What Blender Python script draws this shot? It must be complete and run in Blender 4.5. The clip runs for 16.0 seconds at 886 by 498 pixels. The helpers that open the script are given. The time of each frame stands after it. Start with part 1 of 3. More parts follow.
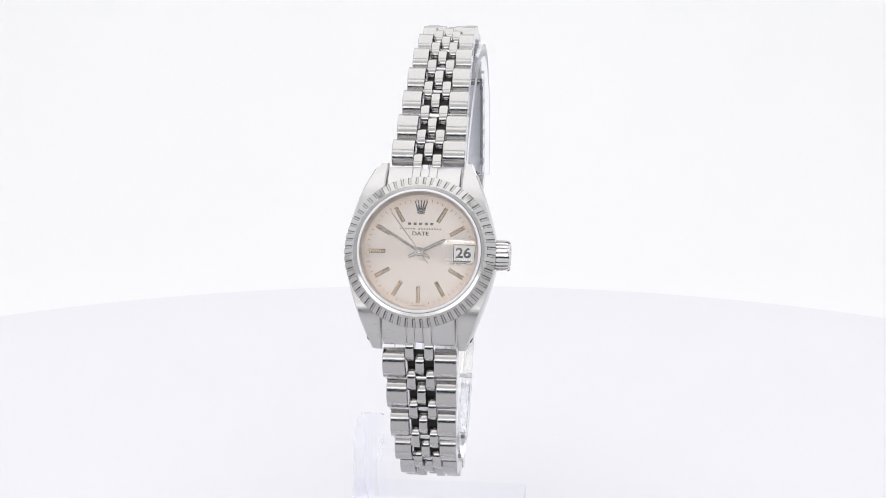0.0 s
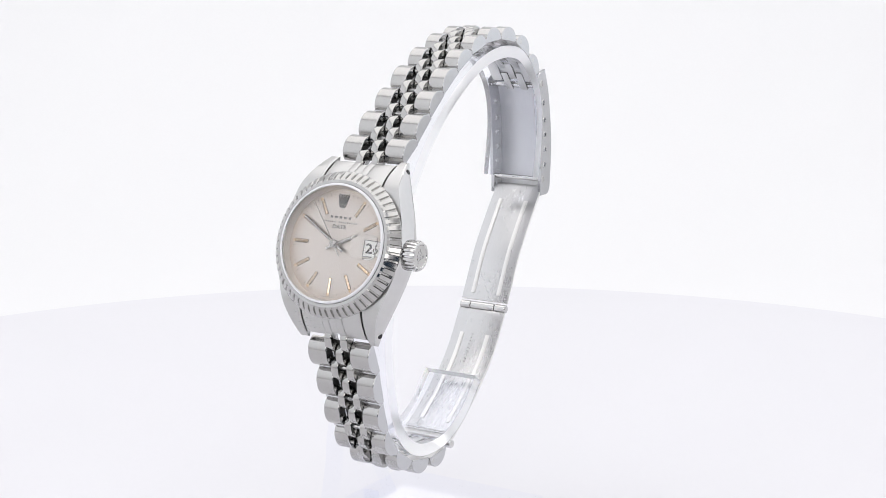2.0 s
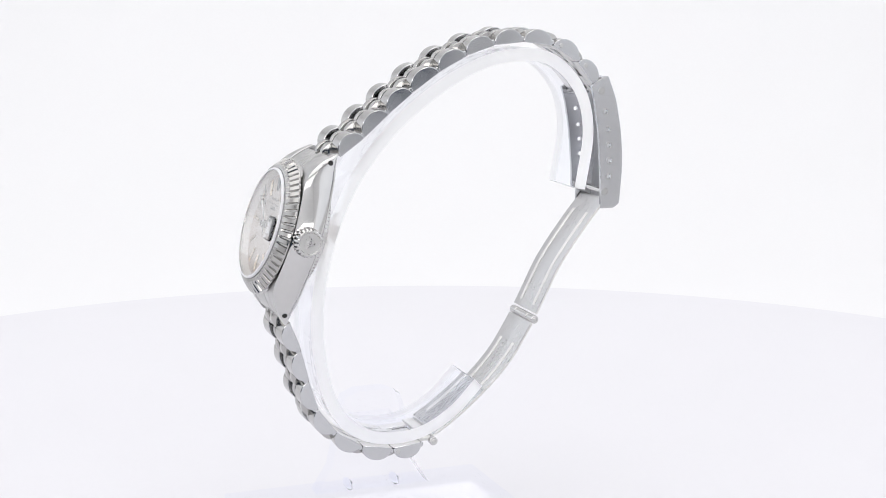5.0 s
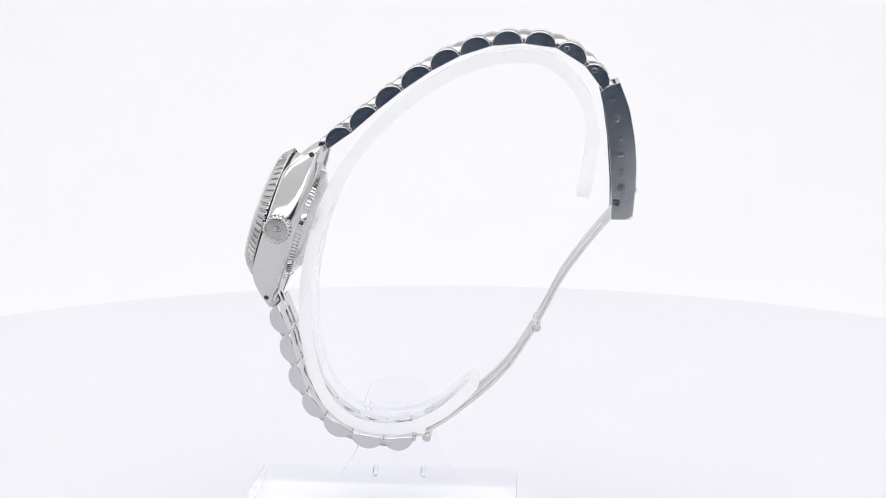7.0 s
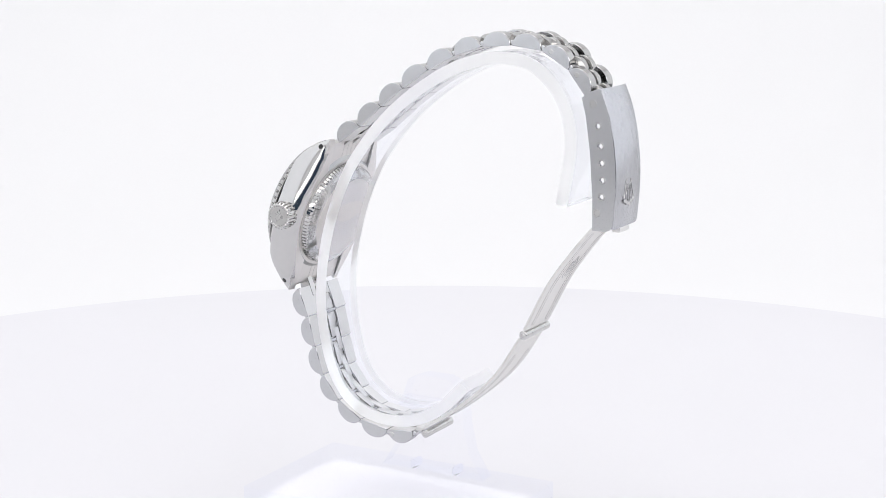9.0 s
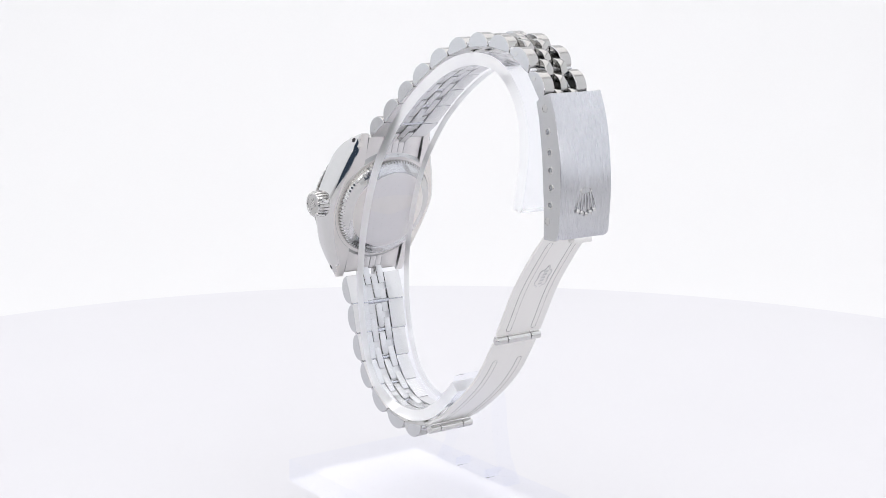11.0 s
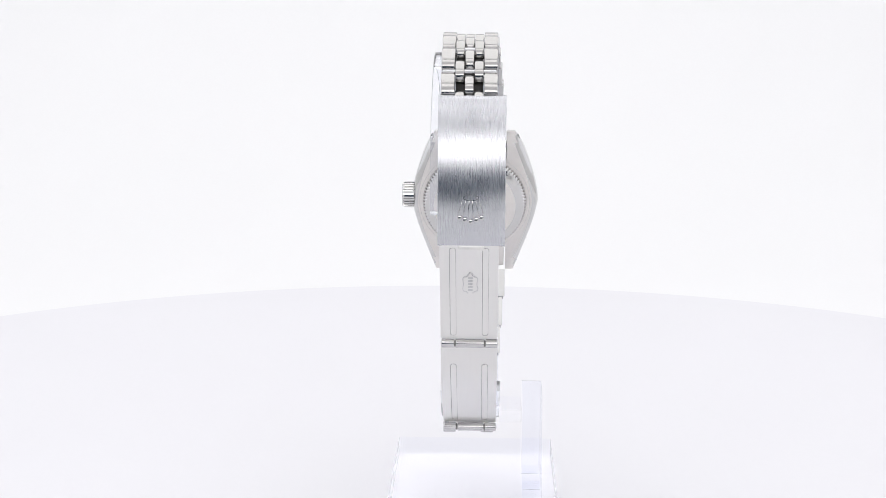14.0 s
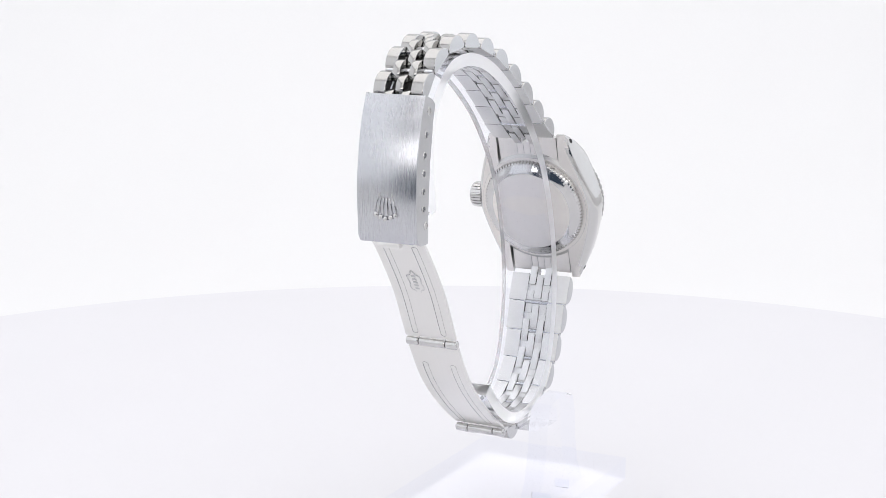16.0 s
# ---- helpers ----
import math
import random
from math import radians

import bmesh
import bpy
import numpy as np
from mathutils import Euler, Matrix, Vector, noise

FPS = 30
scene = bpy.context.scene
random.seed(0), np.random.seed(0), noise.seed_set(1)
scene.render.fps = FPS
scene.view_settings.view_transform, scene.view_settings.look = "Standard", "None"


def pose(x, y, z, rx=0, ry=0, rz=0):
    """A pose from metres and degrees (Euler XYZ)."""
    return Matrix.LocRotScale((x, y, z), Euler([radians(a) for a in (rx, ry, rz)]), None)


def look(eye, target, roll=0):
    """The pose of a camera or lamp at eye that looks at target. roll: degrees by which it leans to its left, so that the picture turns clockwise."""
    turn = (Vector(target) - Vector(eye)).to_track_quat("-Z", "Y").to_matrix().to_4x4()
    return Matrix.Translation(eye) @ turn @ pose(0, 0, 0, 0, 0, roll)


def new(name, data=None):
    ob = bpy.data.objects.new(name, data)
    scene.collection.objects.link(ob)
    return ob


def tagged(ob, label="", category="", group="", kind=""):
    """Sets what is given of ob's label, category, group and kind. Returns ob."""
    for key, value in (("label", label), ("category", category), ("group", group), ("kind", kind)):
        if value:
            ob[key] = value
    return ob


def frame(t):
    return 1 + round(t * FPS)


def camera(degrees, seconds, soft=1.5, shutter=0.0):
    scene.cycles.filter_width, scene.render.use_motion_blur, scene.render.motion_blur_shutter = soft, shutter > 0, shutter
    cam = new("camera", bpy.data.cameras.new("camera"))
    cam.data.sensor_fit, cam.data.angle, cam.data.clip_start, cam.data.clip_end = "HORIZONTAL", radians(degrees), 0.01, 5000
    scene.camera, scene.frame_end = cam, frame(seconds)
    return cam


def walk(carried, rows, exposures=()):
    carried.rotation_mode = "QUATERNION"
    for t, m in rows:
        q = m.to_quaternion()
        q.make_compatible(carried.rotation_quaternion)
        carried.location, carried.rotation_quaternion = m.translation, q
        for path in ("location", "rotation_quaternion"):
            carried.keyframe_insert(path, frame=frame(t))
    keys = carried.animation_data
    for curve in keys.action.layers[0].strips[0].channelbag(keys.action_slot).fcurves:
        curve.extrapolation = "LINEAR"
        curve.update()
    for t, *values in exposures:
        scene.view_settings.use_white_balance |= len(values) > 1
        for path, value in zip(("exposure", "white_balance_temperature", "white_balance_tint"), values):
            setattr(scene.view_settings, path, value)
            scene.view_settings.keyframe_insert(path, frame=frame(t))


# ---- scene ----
MM = 0.001

# the camera stands still before the turntable
cam = camera(30.5, 16.0, soft=0.5)
EYE = pose(-0.00270, -0.3096, 0.11597, 90 - 10.926, 0, 0) @ pose(0, 0, 0, 0, 0, 0.287)
walk(cam, [(0.0, EYE), (16.0, EYE)], exposures=[(0.0, 0.0), (16.0, 0.0)])

# the table turns evenly about the world's origin, in degrees
TURN = [(0.5 * k, -5.69 - 12.567 * 0.5 * k) for k in range(33)]

# ---------------------------------------------------------------- light
world = bpy.data.worlds.new("studio_room")
scene.world = world
world.use_nodes = True
world.node_tree.nodes["Background"].inputs[0].default_value = (0.25, 0.35, 0.53, 1)
world.node_tree.nodes["Background"].inputs[1].default_value = 0.21


def area_lamp(name, eye, target, w, h, watts, color):
    data = bpy.data.lights.new(name, "AREA")
    data.shape, data.size, data.size_y, data.energy, data.color = "RECTANGLE", w, h, watts, color
    ob = new(name, data)
    ob.matrix_world = look(eye, target)
    return ob


area_lamp("ceiling_led_panel", (0, 0.14, 0.62), (0, 0.14, 0), 0.80, 0.95, 2.45, (1.0, 0.985, 0.975))
area_lamp("side_led_panel", (-0.42, 0.08, 0.30), (0, 0.08, 0.30), 0.9, 0.5, 0.51, (0.85, 0.92, 1.0))
area_lamp("side_led_panel", (0.42, 0.08, 0.30), (0, 0.08, 0.30), 0.9, 0.5, 0.51, (0.85, 0.92, 1.0))
area_lamp("unseen_front_light", (0, -0.44, 0.165), (0, 0.0, 0.13), 0.84, 0.07, 0.40, (1.0, 0.975, 0.96))
# Added high front light with no known source; it brightens the dial.
area_lamp("unseen_front_light", (0, -0.42, 0.48), (0, 0.0, 0.08), 0.70, 0.18, 0.45, (1.0, 0.975, 0.96))


# ---------------------------------------------------------------- materials
def material(name, color, rough=0.5, metal=0.0, grain=0.0, grain_scale=(400, 400, 400), spread=0.06, rough_spread=0.08,
             stain=60.0, transmission=0.0, ior=1.5, coat=0.0, bump_distance=0.00005):
    m = bpy.data.materials.new(name)
    m.use_nodes = True
    nt = m.node_tree
    b = nt.nodes["Principled BSDF"]
    b.inputs["Metallic"].default_value = metal
    b.inputs["IOR"].default_value = ior
    b.inputs["Transmission Weight"].default_value = transmission
    b.inputs["Coat Weight"].default_value = coat
    tc = nt.nodes.new("ShaderNodeTexCoord")
    info = nt.nodes.new("ShaderNodeObjectInfo")
    mp = nt.nodes.new("ShaderNodeMapping")
    mp.inputs["Scale"].default_value = grain_scale
    nt.links.new(tc.outputs["Object"], mp.inputs["Vector"])
    fine = nt.nodes.new("ShaderNodeTexNoise")
    fine.inputs["Scale"].default_value = 1.0
    fine.inputs["Detail"].default_value = 4
    nt.links.new(mp.outputs["Vector"], fine.inputs["Vector"])
    nt.links.new(info.outputs["Random"], mp.inputs["Location"])
    big = nt.nodes.new("ShaderNodeTexNoise")
    big.inputs["Scale"].default_value = stain
    big.inputs["Detail"].default_value = 3
    nt.links.new(tc.outputs["Object"], big.inputs["Vector"])
    add = nt.nodes.new("ShaderNodeMath")
    add.operation = "ADD"
    nt.links.new(fine.outputs["Fac"], add.inputs[0])
    nt.links.new(big.outputs["Fac"], add.inputs[1])
    ramp = nt.nodes.new("ShaderNodeMapRange")
    ramp.inputs["From Min"].default_value, ramp.inputs["From Max"].default_value = 0.6, 1.4
    nt.links.new(add.outputs[0], ramp.inputs["Value"])
    mix = nt.nodes.new("ShaderNodeMix")
    mix.data_type = "RGBA"
    mix.inputs["A"].default_value = (*[c * (1 - spread) for c in color], 1)
    mix.inputs["B"].default_value = (*[min(1.0, c * (1 + spread)) for c in color], 1)
    nt.links.new(ramp.outputs["Result"], mix.inputs["Factor"])
    nt.links.new(mix.outputs["Result"], b.inputs["Base Color"])
    rr = nt.nodes.new("ShaderNodeMapRange")
    rr.inputs["From Min"].default_value, rr.inputs["From Max"].default_value = 0.6, 1.4
    rr.inputs["To Min"].default_value, rr.inputs["To Max"].default_value = max(0.0, rough - rough_spread), rough + rough_spread
    nt.links.new(add.outputs[0], rr.inputs["Value"])
    nt.links.new(rr.outputs["Result"], b.inputs["Roughness"])
    if grain > 0:
        bump = nt.nodes.new("ShaderNodeBump")
        bump.inputs["Strength"].default_value = grain
        bump.inputs["Distance"].default_value = bump_distance
        nt.links.new(fine.outputs["Fac"], bump.inputs["Height"])
        nt.links.new(bump.outputs["Normal"], b.inputs["Normal"])
    return m


STEEL = (0.45, 0.443, 0.435)
polished = material("polished_steel", (0.58, 0.575, 0.57), 0.07, 1.0, 0.04, (900, 900, 900), 0.03, 0.04)
brushed = material("brushed_steel", STEEL, 0.16, 1.0, 0.09, (1200, 9000, 900), 0.05, 0.06)
brushed_case = material("satin_case_steel", (0.50, 0.496, 0.49), 0.30, 1.0, 0.02, (500, 9000, 600), 0.03, 0.05)
blade_steel = material("blade_steel", (0.76, 0.752, 0.735), 0.36, 1.0, 0.0, (2500, 300, 300), 0.015, 0.012)
clasp_brushed = material("brushed_clasp_steel", (0.545, 0.55, 0.58), 0.27, 1.0, 0.22, (9000, 600, 260), 0.035, 0.03, bump_distance=0.00003)
# lengthwise brushing of the clasp
clasp_tan = clasp_brushed.node_tree.nodes.new("ShaderNodeTangent")
clasp_tan.direction_type, clasp_tan.axis = "RADIAL", "Z"
clasp_shader = clasp_brushed.node_tree.nodes["Principled BSDF"]
clasp_brushed.node_tree.links.new(clasp_tan.outputs["Tangent"], clasp_shader.inputs["Tangent"])
clasp_shader.inputs["Anisotropic"].default_value = 0.75
# Paler copy of the link steel: brightness put into the undersides' colour.
link_inner = material("brightened_link_steel", (0.70, 0.692, 0.68), 0.38, 1.0, 0.01, (900, 6000, 900), 0.05, 0.06)
# Darker copy of the blade steel: shade put into the inner faces' colour.
blade_shade = material("shaded_blade_steel", (0.56, 0.557, 0.56), 0.29, 1.0, 0.02, (5000, 700, 700), 0.04, 0.05)
clasp_inside = material("pale_matt_clasp_inside", (0.74, 0.74, 0.755), 0.5, 1.0, 0.1, (4000, 600, 600), 0.05, 0.06)
bright_satin = material("brightened_satin_steel", (0.74, 0.715, 0.69), 0.42, 1.0, 0.02, (900, 900, 900), 0.03, 0.05)
# Near-black put into the link gaps in place of shade.
gap_shade = material("painted_gap_shade", (0.012, 0.011, 0.010), 0.6, 0.0, 0.1, (2500, 2500, 2500), 0.3)
bezel_steel = material("bezel_steel", (0.44, 0.435, 0.425), 0.10, 1.0, 0.04, (900, 900, 900), 0.03, 0.04)
rim_white = material("ground_crystal_edge", (0.78, 0.78, 0.80), 0.3, 0.0, 0.0, (900, 900, 900), 0.02, 0.04)
hole_black = material("hole_shade", (0.02, 0.02, 0.02), 0.7, 0.0, 0.0, (900, 900, 900), 0.1)
frosted = material("frosted_acrylic_edge", (0.985, 0.988, 1.0), 0.35, 0.0, 0.0, (300, 300, 300), 0.01, 0.0, transmission=0.8, ior=1.1)
side_steel = material("polished_link_side", (0.56, 0.565, 0.58), 0.13, 1.0, 0.015, (2500, 900, 900), 0.03, 0.04)
groove_steel = material("matt_bezel_groove", (0.37, 0.365, 0.355), 0.2, 1.0, 0.1, (2500, 2500, 2500), 0.05, 0.05)
dark_steel = material("near_black_steel", (0.12, 0.115, 0.11), 0.45, 1.0, 0.1, (900, 900, 900), 0.15, 0.1)
dial_mat = material("silver_sunburst_dial", (0.575, 0.523, 0.482), 0.32, 0.9, 0.0, (2500, 2500, 2500), 0.01, 0.015, stain=120)
# radial brushing of the dial
tan = dial_mat.node_tree.nodes.new("ShaderNodeTangent")
tan.direction_type, tan.axis = "RADIAL", "Z"
dial_shader = dial_mat.node_tree.nodes["Principled BSDF"]
dial_mat.node_tree.links.new(tan.outputs["Tangent"], dial_shader.inputs["Tangent"])
dial_shader.inputs["Anisotropic"].default_value, dial_shader.inputs["Anisotropic Rotation"].default_value = 0.8, 0.25
dial_nodes, dial_links = dial_mat.node_tree.nodes, dial_mat.node_tree.links
plain = dial_shader.inputs["Base Color"].links[0].from_socket
spot = dial_nodes.new("ShaderNodeTexCoord")
reach = dial_nodes.new("ShaderNodeVectorMath")
reach.operation = "LENGTH"
dial_links.new(spot.outputs["Object"], reach.inputs[0])
rim = dial_nodes.new("ShaderNodeMapRange")
rim.interpolation_type = "SMOOTHSTEP"
rim.inputs["From Min"].default_value, rim.inputs["From Max"].default_value, rim.inputs["To Max"].default_value = 0.0085, 0.0116, 0.75
dial_links.new(reach.outputs["Value"], rim.inputs["Value"])
age = dial_nodes.new("ShaderNodeTexNoise")
age.inputs["Scale"].default_value = 220
dial_links.new(spot.outputs["Object"], age.inputs["Vector"])
patchy = dial_nodes.new("ShaderNodeMath")
patchy.operation = "MULTIPLY"
dial_links.new(rim.outputs["Result"], patchy.inputs[0])
dial_links.new(age.outputs["Fac"], patchy.inputs[1])
patina = dial_nodes.new("ShaderNodeMix")
patina.data_type = "RGBA"
patina.inputs["B"].default_value = (0.50, 0.36, 0.26, 1)
dial_links.new(patchy.outputs[0], patina.inputs["Factor"])
dial_links.new(plain, patina.inputs["A"])
dial_links.new(patina.outputs["Result"], dial_shader.inputs["Base Color"])
gold = material("pale_gold_batons", (0.62, 0.51, 0.385), 0.16, 1.0, 0.02, (900, 900, 900), 0.04, 0.04)
hand_mat = material("polished_hand_steel", (0.47, 0.455, 0.44), 0.16, 1.0, 0.02, (900, 900, 900), 0.04, 0.04)
lume = material("aged_luminous_paint", (0.62, 0.45, 0.28), 0.6, 0.0, 0.1, (3000, 3000, 3000), 0.1)
ink = material("black_printing", (0.025, 0.024, 0.024), 0.5, 0.0, 0.0, (900, 900, 900), 0.1)
grey_ink = material("grey_printing", (0.10, 0.095, 0.09), 0.5, 0.0, 0.0, (900, 900, 900), 0.1)
date_white = material("white_date_disc", (0.82, 0.81, 0.79), 0.5, 0.0, 0.02, (900, 900, 900), 0.02)
acrylic = material("clear_acrylic", (0.955, 0.965, 1.0), 0.0, 0.0, 0.0, (60, 60, 60), 0.004, 0.0, transmission=1.0, ior=1.21)
plate_edge = material("acrylic_plate_edge", (0.95, 0.96, 1.0), 0.15, 0.0, 0.0, (60, 60, 60), 0.006, 0.0, transmission=1.0, ior=1.02)
acrylic_plate = material("thin_clear_acrylic", (0.98, 0.982, 1.0), 0.0, 0.0, 0.0, (60, 60, 60), 0.004, 0.0, transmission=1.0, ior=1.035)
crystal_mat = material("watch_crystal", (1.0, 1.0, 1.0), 0.0, 0.0, 0.0, (60, 60, 60), 0.0, 0.0, transmission=1.0, ior=1.5)
table_mat = material("white_turntable_plastic", (0.733, 0.727, 0.755), 0.55, 0.0, 0.06, (700, 700, 700), 0.012, 0.05, stain=14)
cloth = material("white_tent_fabric", (0.822, 0.819, 0.8245), 0.85, 0.0, 0.1, (900, 900, 900), 0.012, 0.05, stain=5)


# ---------------------------------------------------------------- mesh helpers (millimetres)
def finish(name, bm, mat, smooth=24):
    bmesh.ops.recalc_face_normals(bm, faces=bm.faces)
    me = bpy.data.meshes.new(name)
    bm.to_mesh(me)
    bm.free()
    me.transform(Matrix.Scale(MM, 4))
    if mat:
        me.materials.append(mat)
    if smooth:
        me.shade_smooth()
        me.set_sharp_from_angle(angle=radians(smooth))
    return me


def part(name, bm, mat, parent, label="", m=None, smooth=24):
    """One mesh under a thing or a part; m is its pose in millimetres in its parent's space."""
    me = bm if isinstance(bm, bpy.types.Mesh) else finish(name, bm, mat, smooth)
    ob = new(name, me)
    ob.parent = parent
    if m is not None:
        ob.matrix_basis = in_mm(m)
    return tagged(ob, label)


def in_mm(m):
    m = m.copy()
    m.translation = m.translation * MM
    return m


def thing(name, label, category, group="", kind=""):
    return tagged(new(name), label, category, group, kind)


def bevel(bm, width, angle=30, segments=2):
    edges = [e for e in bm.edges if len(e.link_faces) == 2 and e.calc_face_angle(0) > radians(angle)]
    bmesh.ops.bevel(bm, geom=edges, offset=width, segments=segments, profile=0.5, affect="EDGES", clamp_overlap=True)
    return bm


def box(x0, x1, y0, y1, z0, z1, bev=0.0, bm=None):
    own = bmesh.new()
    bmesh.ops.create_cube(own, size=1)
    for v in own.verts:
        v.co = Vector(((x0 + x1) / 2 + v.co.x * (x1 - x0), (y0 + y1) / 2 + v.co.y * (y1 - y0), (z0 + z1) / 2 + v.co.z * (z1 - z0)))
    if bev:
        bevel(own, bev)
    return own if bm is None else merge(bm, own)


def merge(bm, other, m=None):
    me = bpy.data.meshes.new("tmp")
    if m is not None:
        other.transform(m)
    other.to_mesh(me)
    other.free()
    bm.from_mesh(me)
    bpy.data.meshes.remove(me)
    return bm


def prism(points, x0, x1, bev=0.0):
    """A closed outline in y and z, drawn out along x."""
    bm = bmesh.new()
    a = [bm.verts.new((x0, y, z)) for y, z in points]
    b = [bm.verts.new((x1, y, z)) for y, z in points]
    n = len(points)
    bm.faces.new(a)
    bm.faces.new(b[::-1])
    for i in range(n):
        bm.faces.new((a[i], b[i], b[(i + 1) % n], a[(i + 1) % n]))
    bmesh.ops.recalc_face_normals(bm, faces=bm.faces)
    if bev:
        bevel(bm, bev, 35)
    return bm


def lathe(profile, steps=96):
    """A closed ring or a cup about z from (radius, height) pairs; radius 0 closes it to a point."""
    bm = bmesh.new()
    rings = []
    for r, z in profile:
        if r < 1e-6:
            rings.append([bm.verts.new((0, 0, z))])
        else:
            rings.append([bm.verts.new((r * math.cos(2 * math.pi * k / steps), r * math.sin(2 * math.pi * k / steps), z)) for k in range(steps)])
    for p, q in zip(rings, rings[1:]):
        for k in range(steps):
            j = (k + 1) % steps
            if len(p) == 1 and len(q) > 1:
                bm.faces.new((p[0], q[k], q[j]))
            elif len(q) == 1 and len(p) > 1:
                bm.faces.new((p[k], p[j], q[0]))
            elif len(p) > 1:
                bm.faces.new((p[k], p[j], q[j], q[k]))
    return bm


def rod(radius, length, steps=20, bev=0.15):
    """A rod along x about the origin."""
    bm = lathe([(0, -length / 2), (radius - bev, -length / 2), (radius, -length / 2 + bev), (radius, length / 2 - bev), (radius - bev, length / 2), (0, length / 2)], steps)
    bm.transform(Matrix.Rotation(radians(90), 4, "Y"))
    return bm


def smooth_line(points, per=6):
    """A Catmull-Rom line through (y, z) points."""
    pts = [Vector(p) for p in points]
    pts = [2 * pts[0] - pts[1], *pts, 2 * pts[-1] - pts[-2]]
    out = []
    for i in range(1, len(pts) - 2):
        a, b, c, d = pts[i - 1:i + 3]
        for k in range(per):
            t = k / per
            out.append(0.5 * ((2 * b) + (c - a) * t + (2 * a - 5 * b + 4 * c - d) * t * t + (3 * b - a - 3 * c + d) * t ** 3))
    out.append(pts[-2])
    return out


def band(line, thick, x0, x1, bev=0.0):
    """A strip of even thickness to the right-hand side of a line in y and z; its edges may be one number or one for each point."""
    n = len(line)
    x0, x1 = [e if isinstance(e, list) else [e] * n for e in (x0, x1)]
    inner = []
    for i, p in enumerate(line):
        d = (line[min(i + 1, n - 1)] - line[max(i - 1, 0)]).normalized()
        inner.append(p + Vector((d.y, -d.x)) * thick)
    bm = bmesh.new()
    rows = [[bm.verts.new((x, q.x, q.y)) for x, q in ((lo, a), (hi, a), (hi, b), (lo, b))] for a, b, lo, hi in zip(line, inner, x0, x1)]
    for p, q in zip(rows, rows[1:]):
        for k in range(4):
            bm.faces.new((p[k], p[(k + 1) % 4], q[(k + 1) % 4], q[k]))
    bm.faces.new(rows[0])
    bm.faces.new(rows[-1][::-1])
    bmesh.ops.recalc_face_normals(bm, faces=bm.faces)
    if bev:
        bevel(bm, bev, 40, 2)
    return bm


# ---------------------------------------------------------------- the light tent
def sheet(name, quads, label, mat=cloth):
    bm = bmesh.new()
    for q in quads:
        bm.faces.new([bm.verts.new(Vector(p) * 1000) for p in q])
    ob = new(name, finish(name, bm, mat, 0))
    sol = ob.modifiers.new("thickness", "SOLIDIFY")
    sol.thickness, sol.offset = 0.004, 1
    return tagged(ob, label, "light tent", kind="structure")


def tent():
    # floor and back are one sweep of cloth
    path = [(-0.46, -0.024), (0.35, -0.024)]
    path += [(0.35 + 0.3 * math.sin(a), 0.276 - 0.3 * math.cos(a)) for a in [radians(7.5 * k) for k in range(1, 13)]] + [(0.65, 0.64)]
    bm = bmesh.new()
    rows = [[bm.verts.new((x * 1000, y * 1000, z * 1000)) for x in (-0.44, 0.44)] for y, z in path]
    for p, q in zip(rows, rows[1:]):
        bm.faces.new((p[0], p[1], q[1], q[0]))
    ob = new("backdrop", finish("backdrop", bm, cloth, 60))
    tagged(ob, "seamless white cloth sweep behind the turntable", "backdrop", kind="structure")
    for s, nm in ((-1, "wall_west"), (1, "wall_east")):
        x = s * 0.44
        sheet(nm, [[(x, -0.46, -0.024), (x, 0.65, -0.024), (x, 0.65, 0.64), (x, -0.46, 0.64)]], "white translucent side of the light tent")
    # Unseen front panel; the stepped opening is set so the steel mirrors dark.
    x0, x1, z0, z1, y = -0.42, 0.42, -0.018, 0.112, -0.46
    sheet("wall_south", [[(-0.44, y, -0.024), (x0, y, -0.024), (x0, y, 0.64), (-0.44, y, 0.64)], [(x1, y, -0.024), (0.44, y, -0.024), (0.44, y, 0.64), (x1, y, 0.64)],
                         [(x0, y, z1), (x1, y, z1), (x1, y, 0.64), (x0, y, 0.64)], [(x0, y, -0.024), (0.03, y, -0.024), (0.03, y, z0), (x0, y, z0)],
                         [(0.03, y, -0.024), (x1, y, -0.024), (x1, y, 0.022), (0.03, y, 0.022)]], "unseen white tent front, its low opening shaped for dark reflections")
    sheet("ceiling", [[(-0.44, -0.46, 0.64), (0.44, -0.46, 0.64), (0.44, 0.65, 0.64), (-0.44, 0.65, 0.64)]], "white top of the light tent")


tent()


def turntable():
    ob = thing("turntable", "round matt white display turntable", "turntable")
    bm = lathe([(0, -8), (224, -8), (227, -6.5), (228, -4), (227.5, -1.2), (226, 0), (0, 0)], 192)
    part("disc", bm, table_mat, ob)
    bm = lathe([(0, -24), (150, -24), (150, -8.2), (0, -8.2)], 96)
    part("foot", bm, table_mat, ob)
    return ob


# ---------------------------------------------------------------- the acrylic stand
X0 = -3.1  # the watch's middle plane


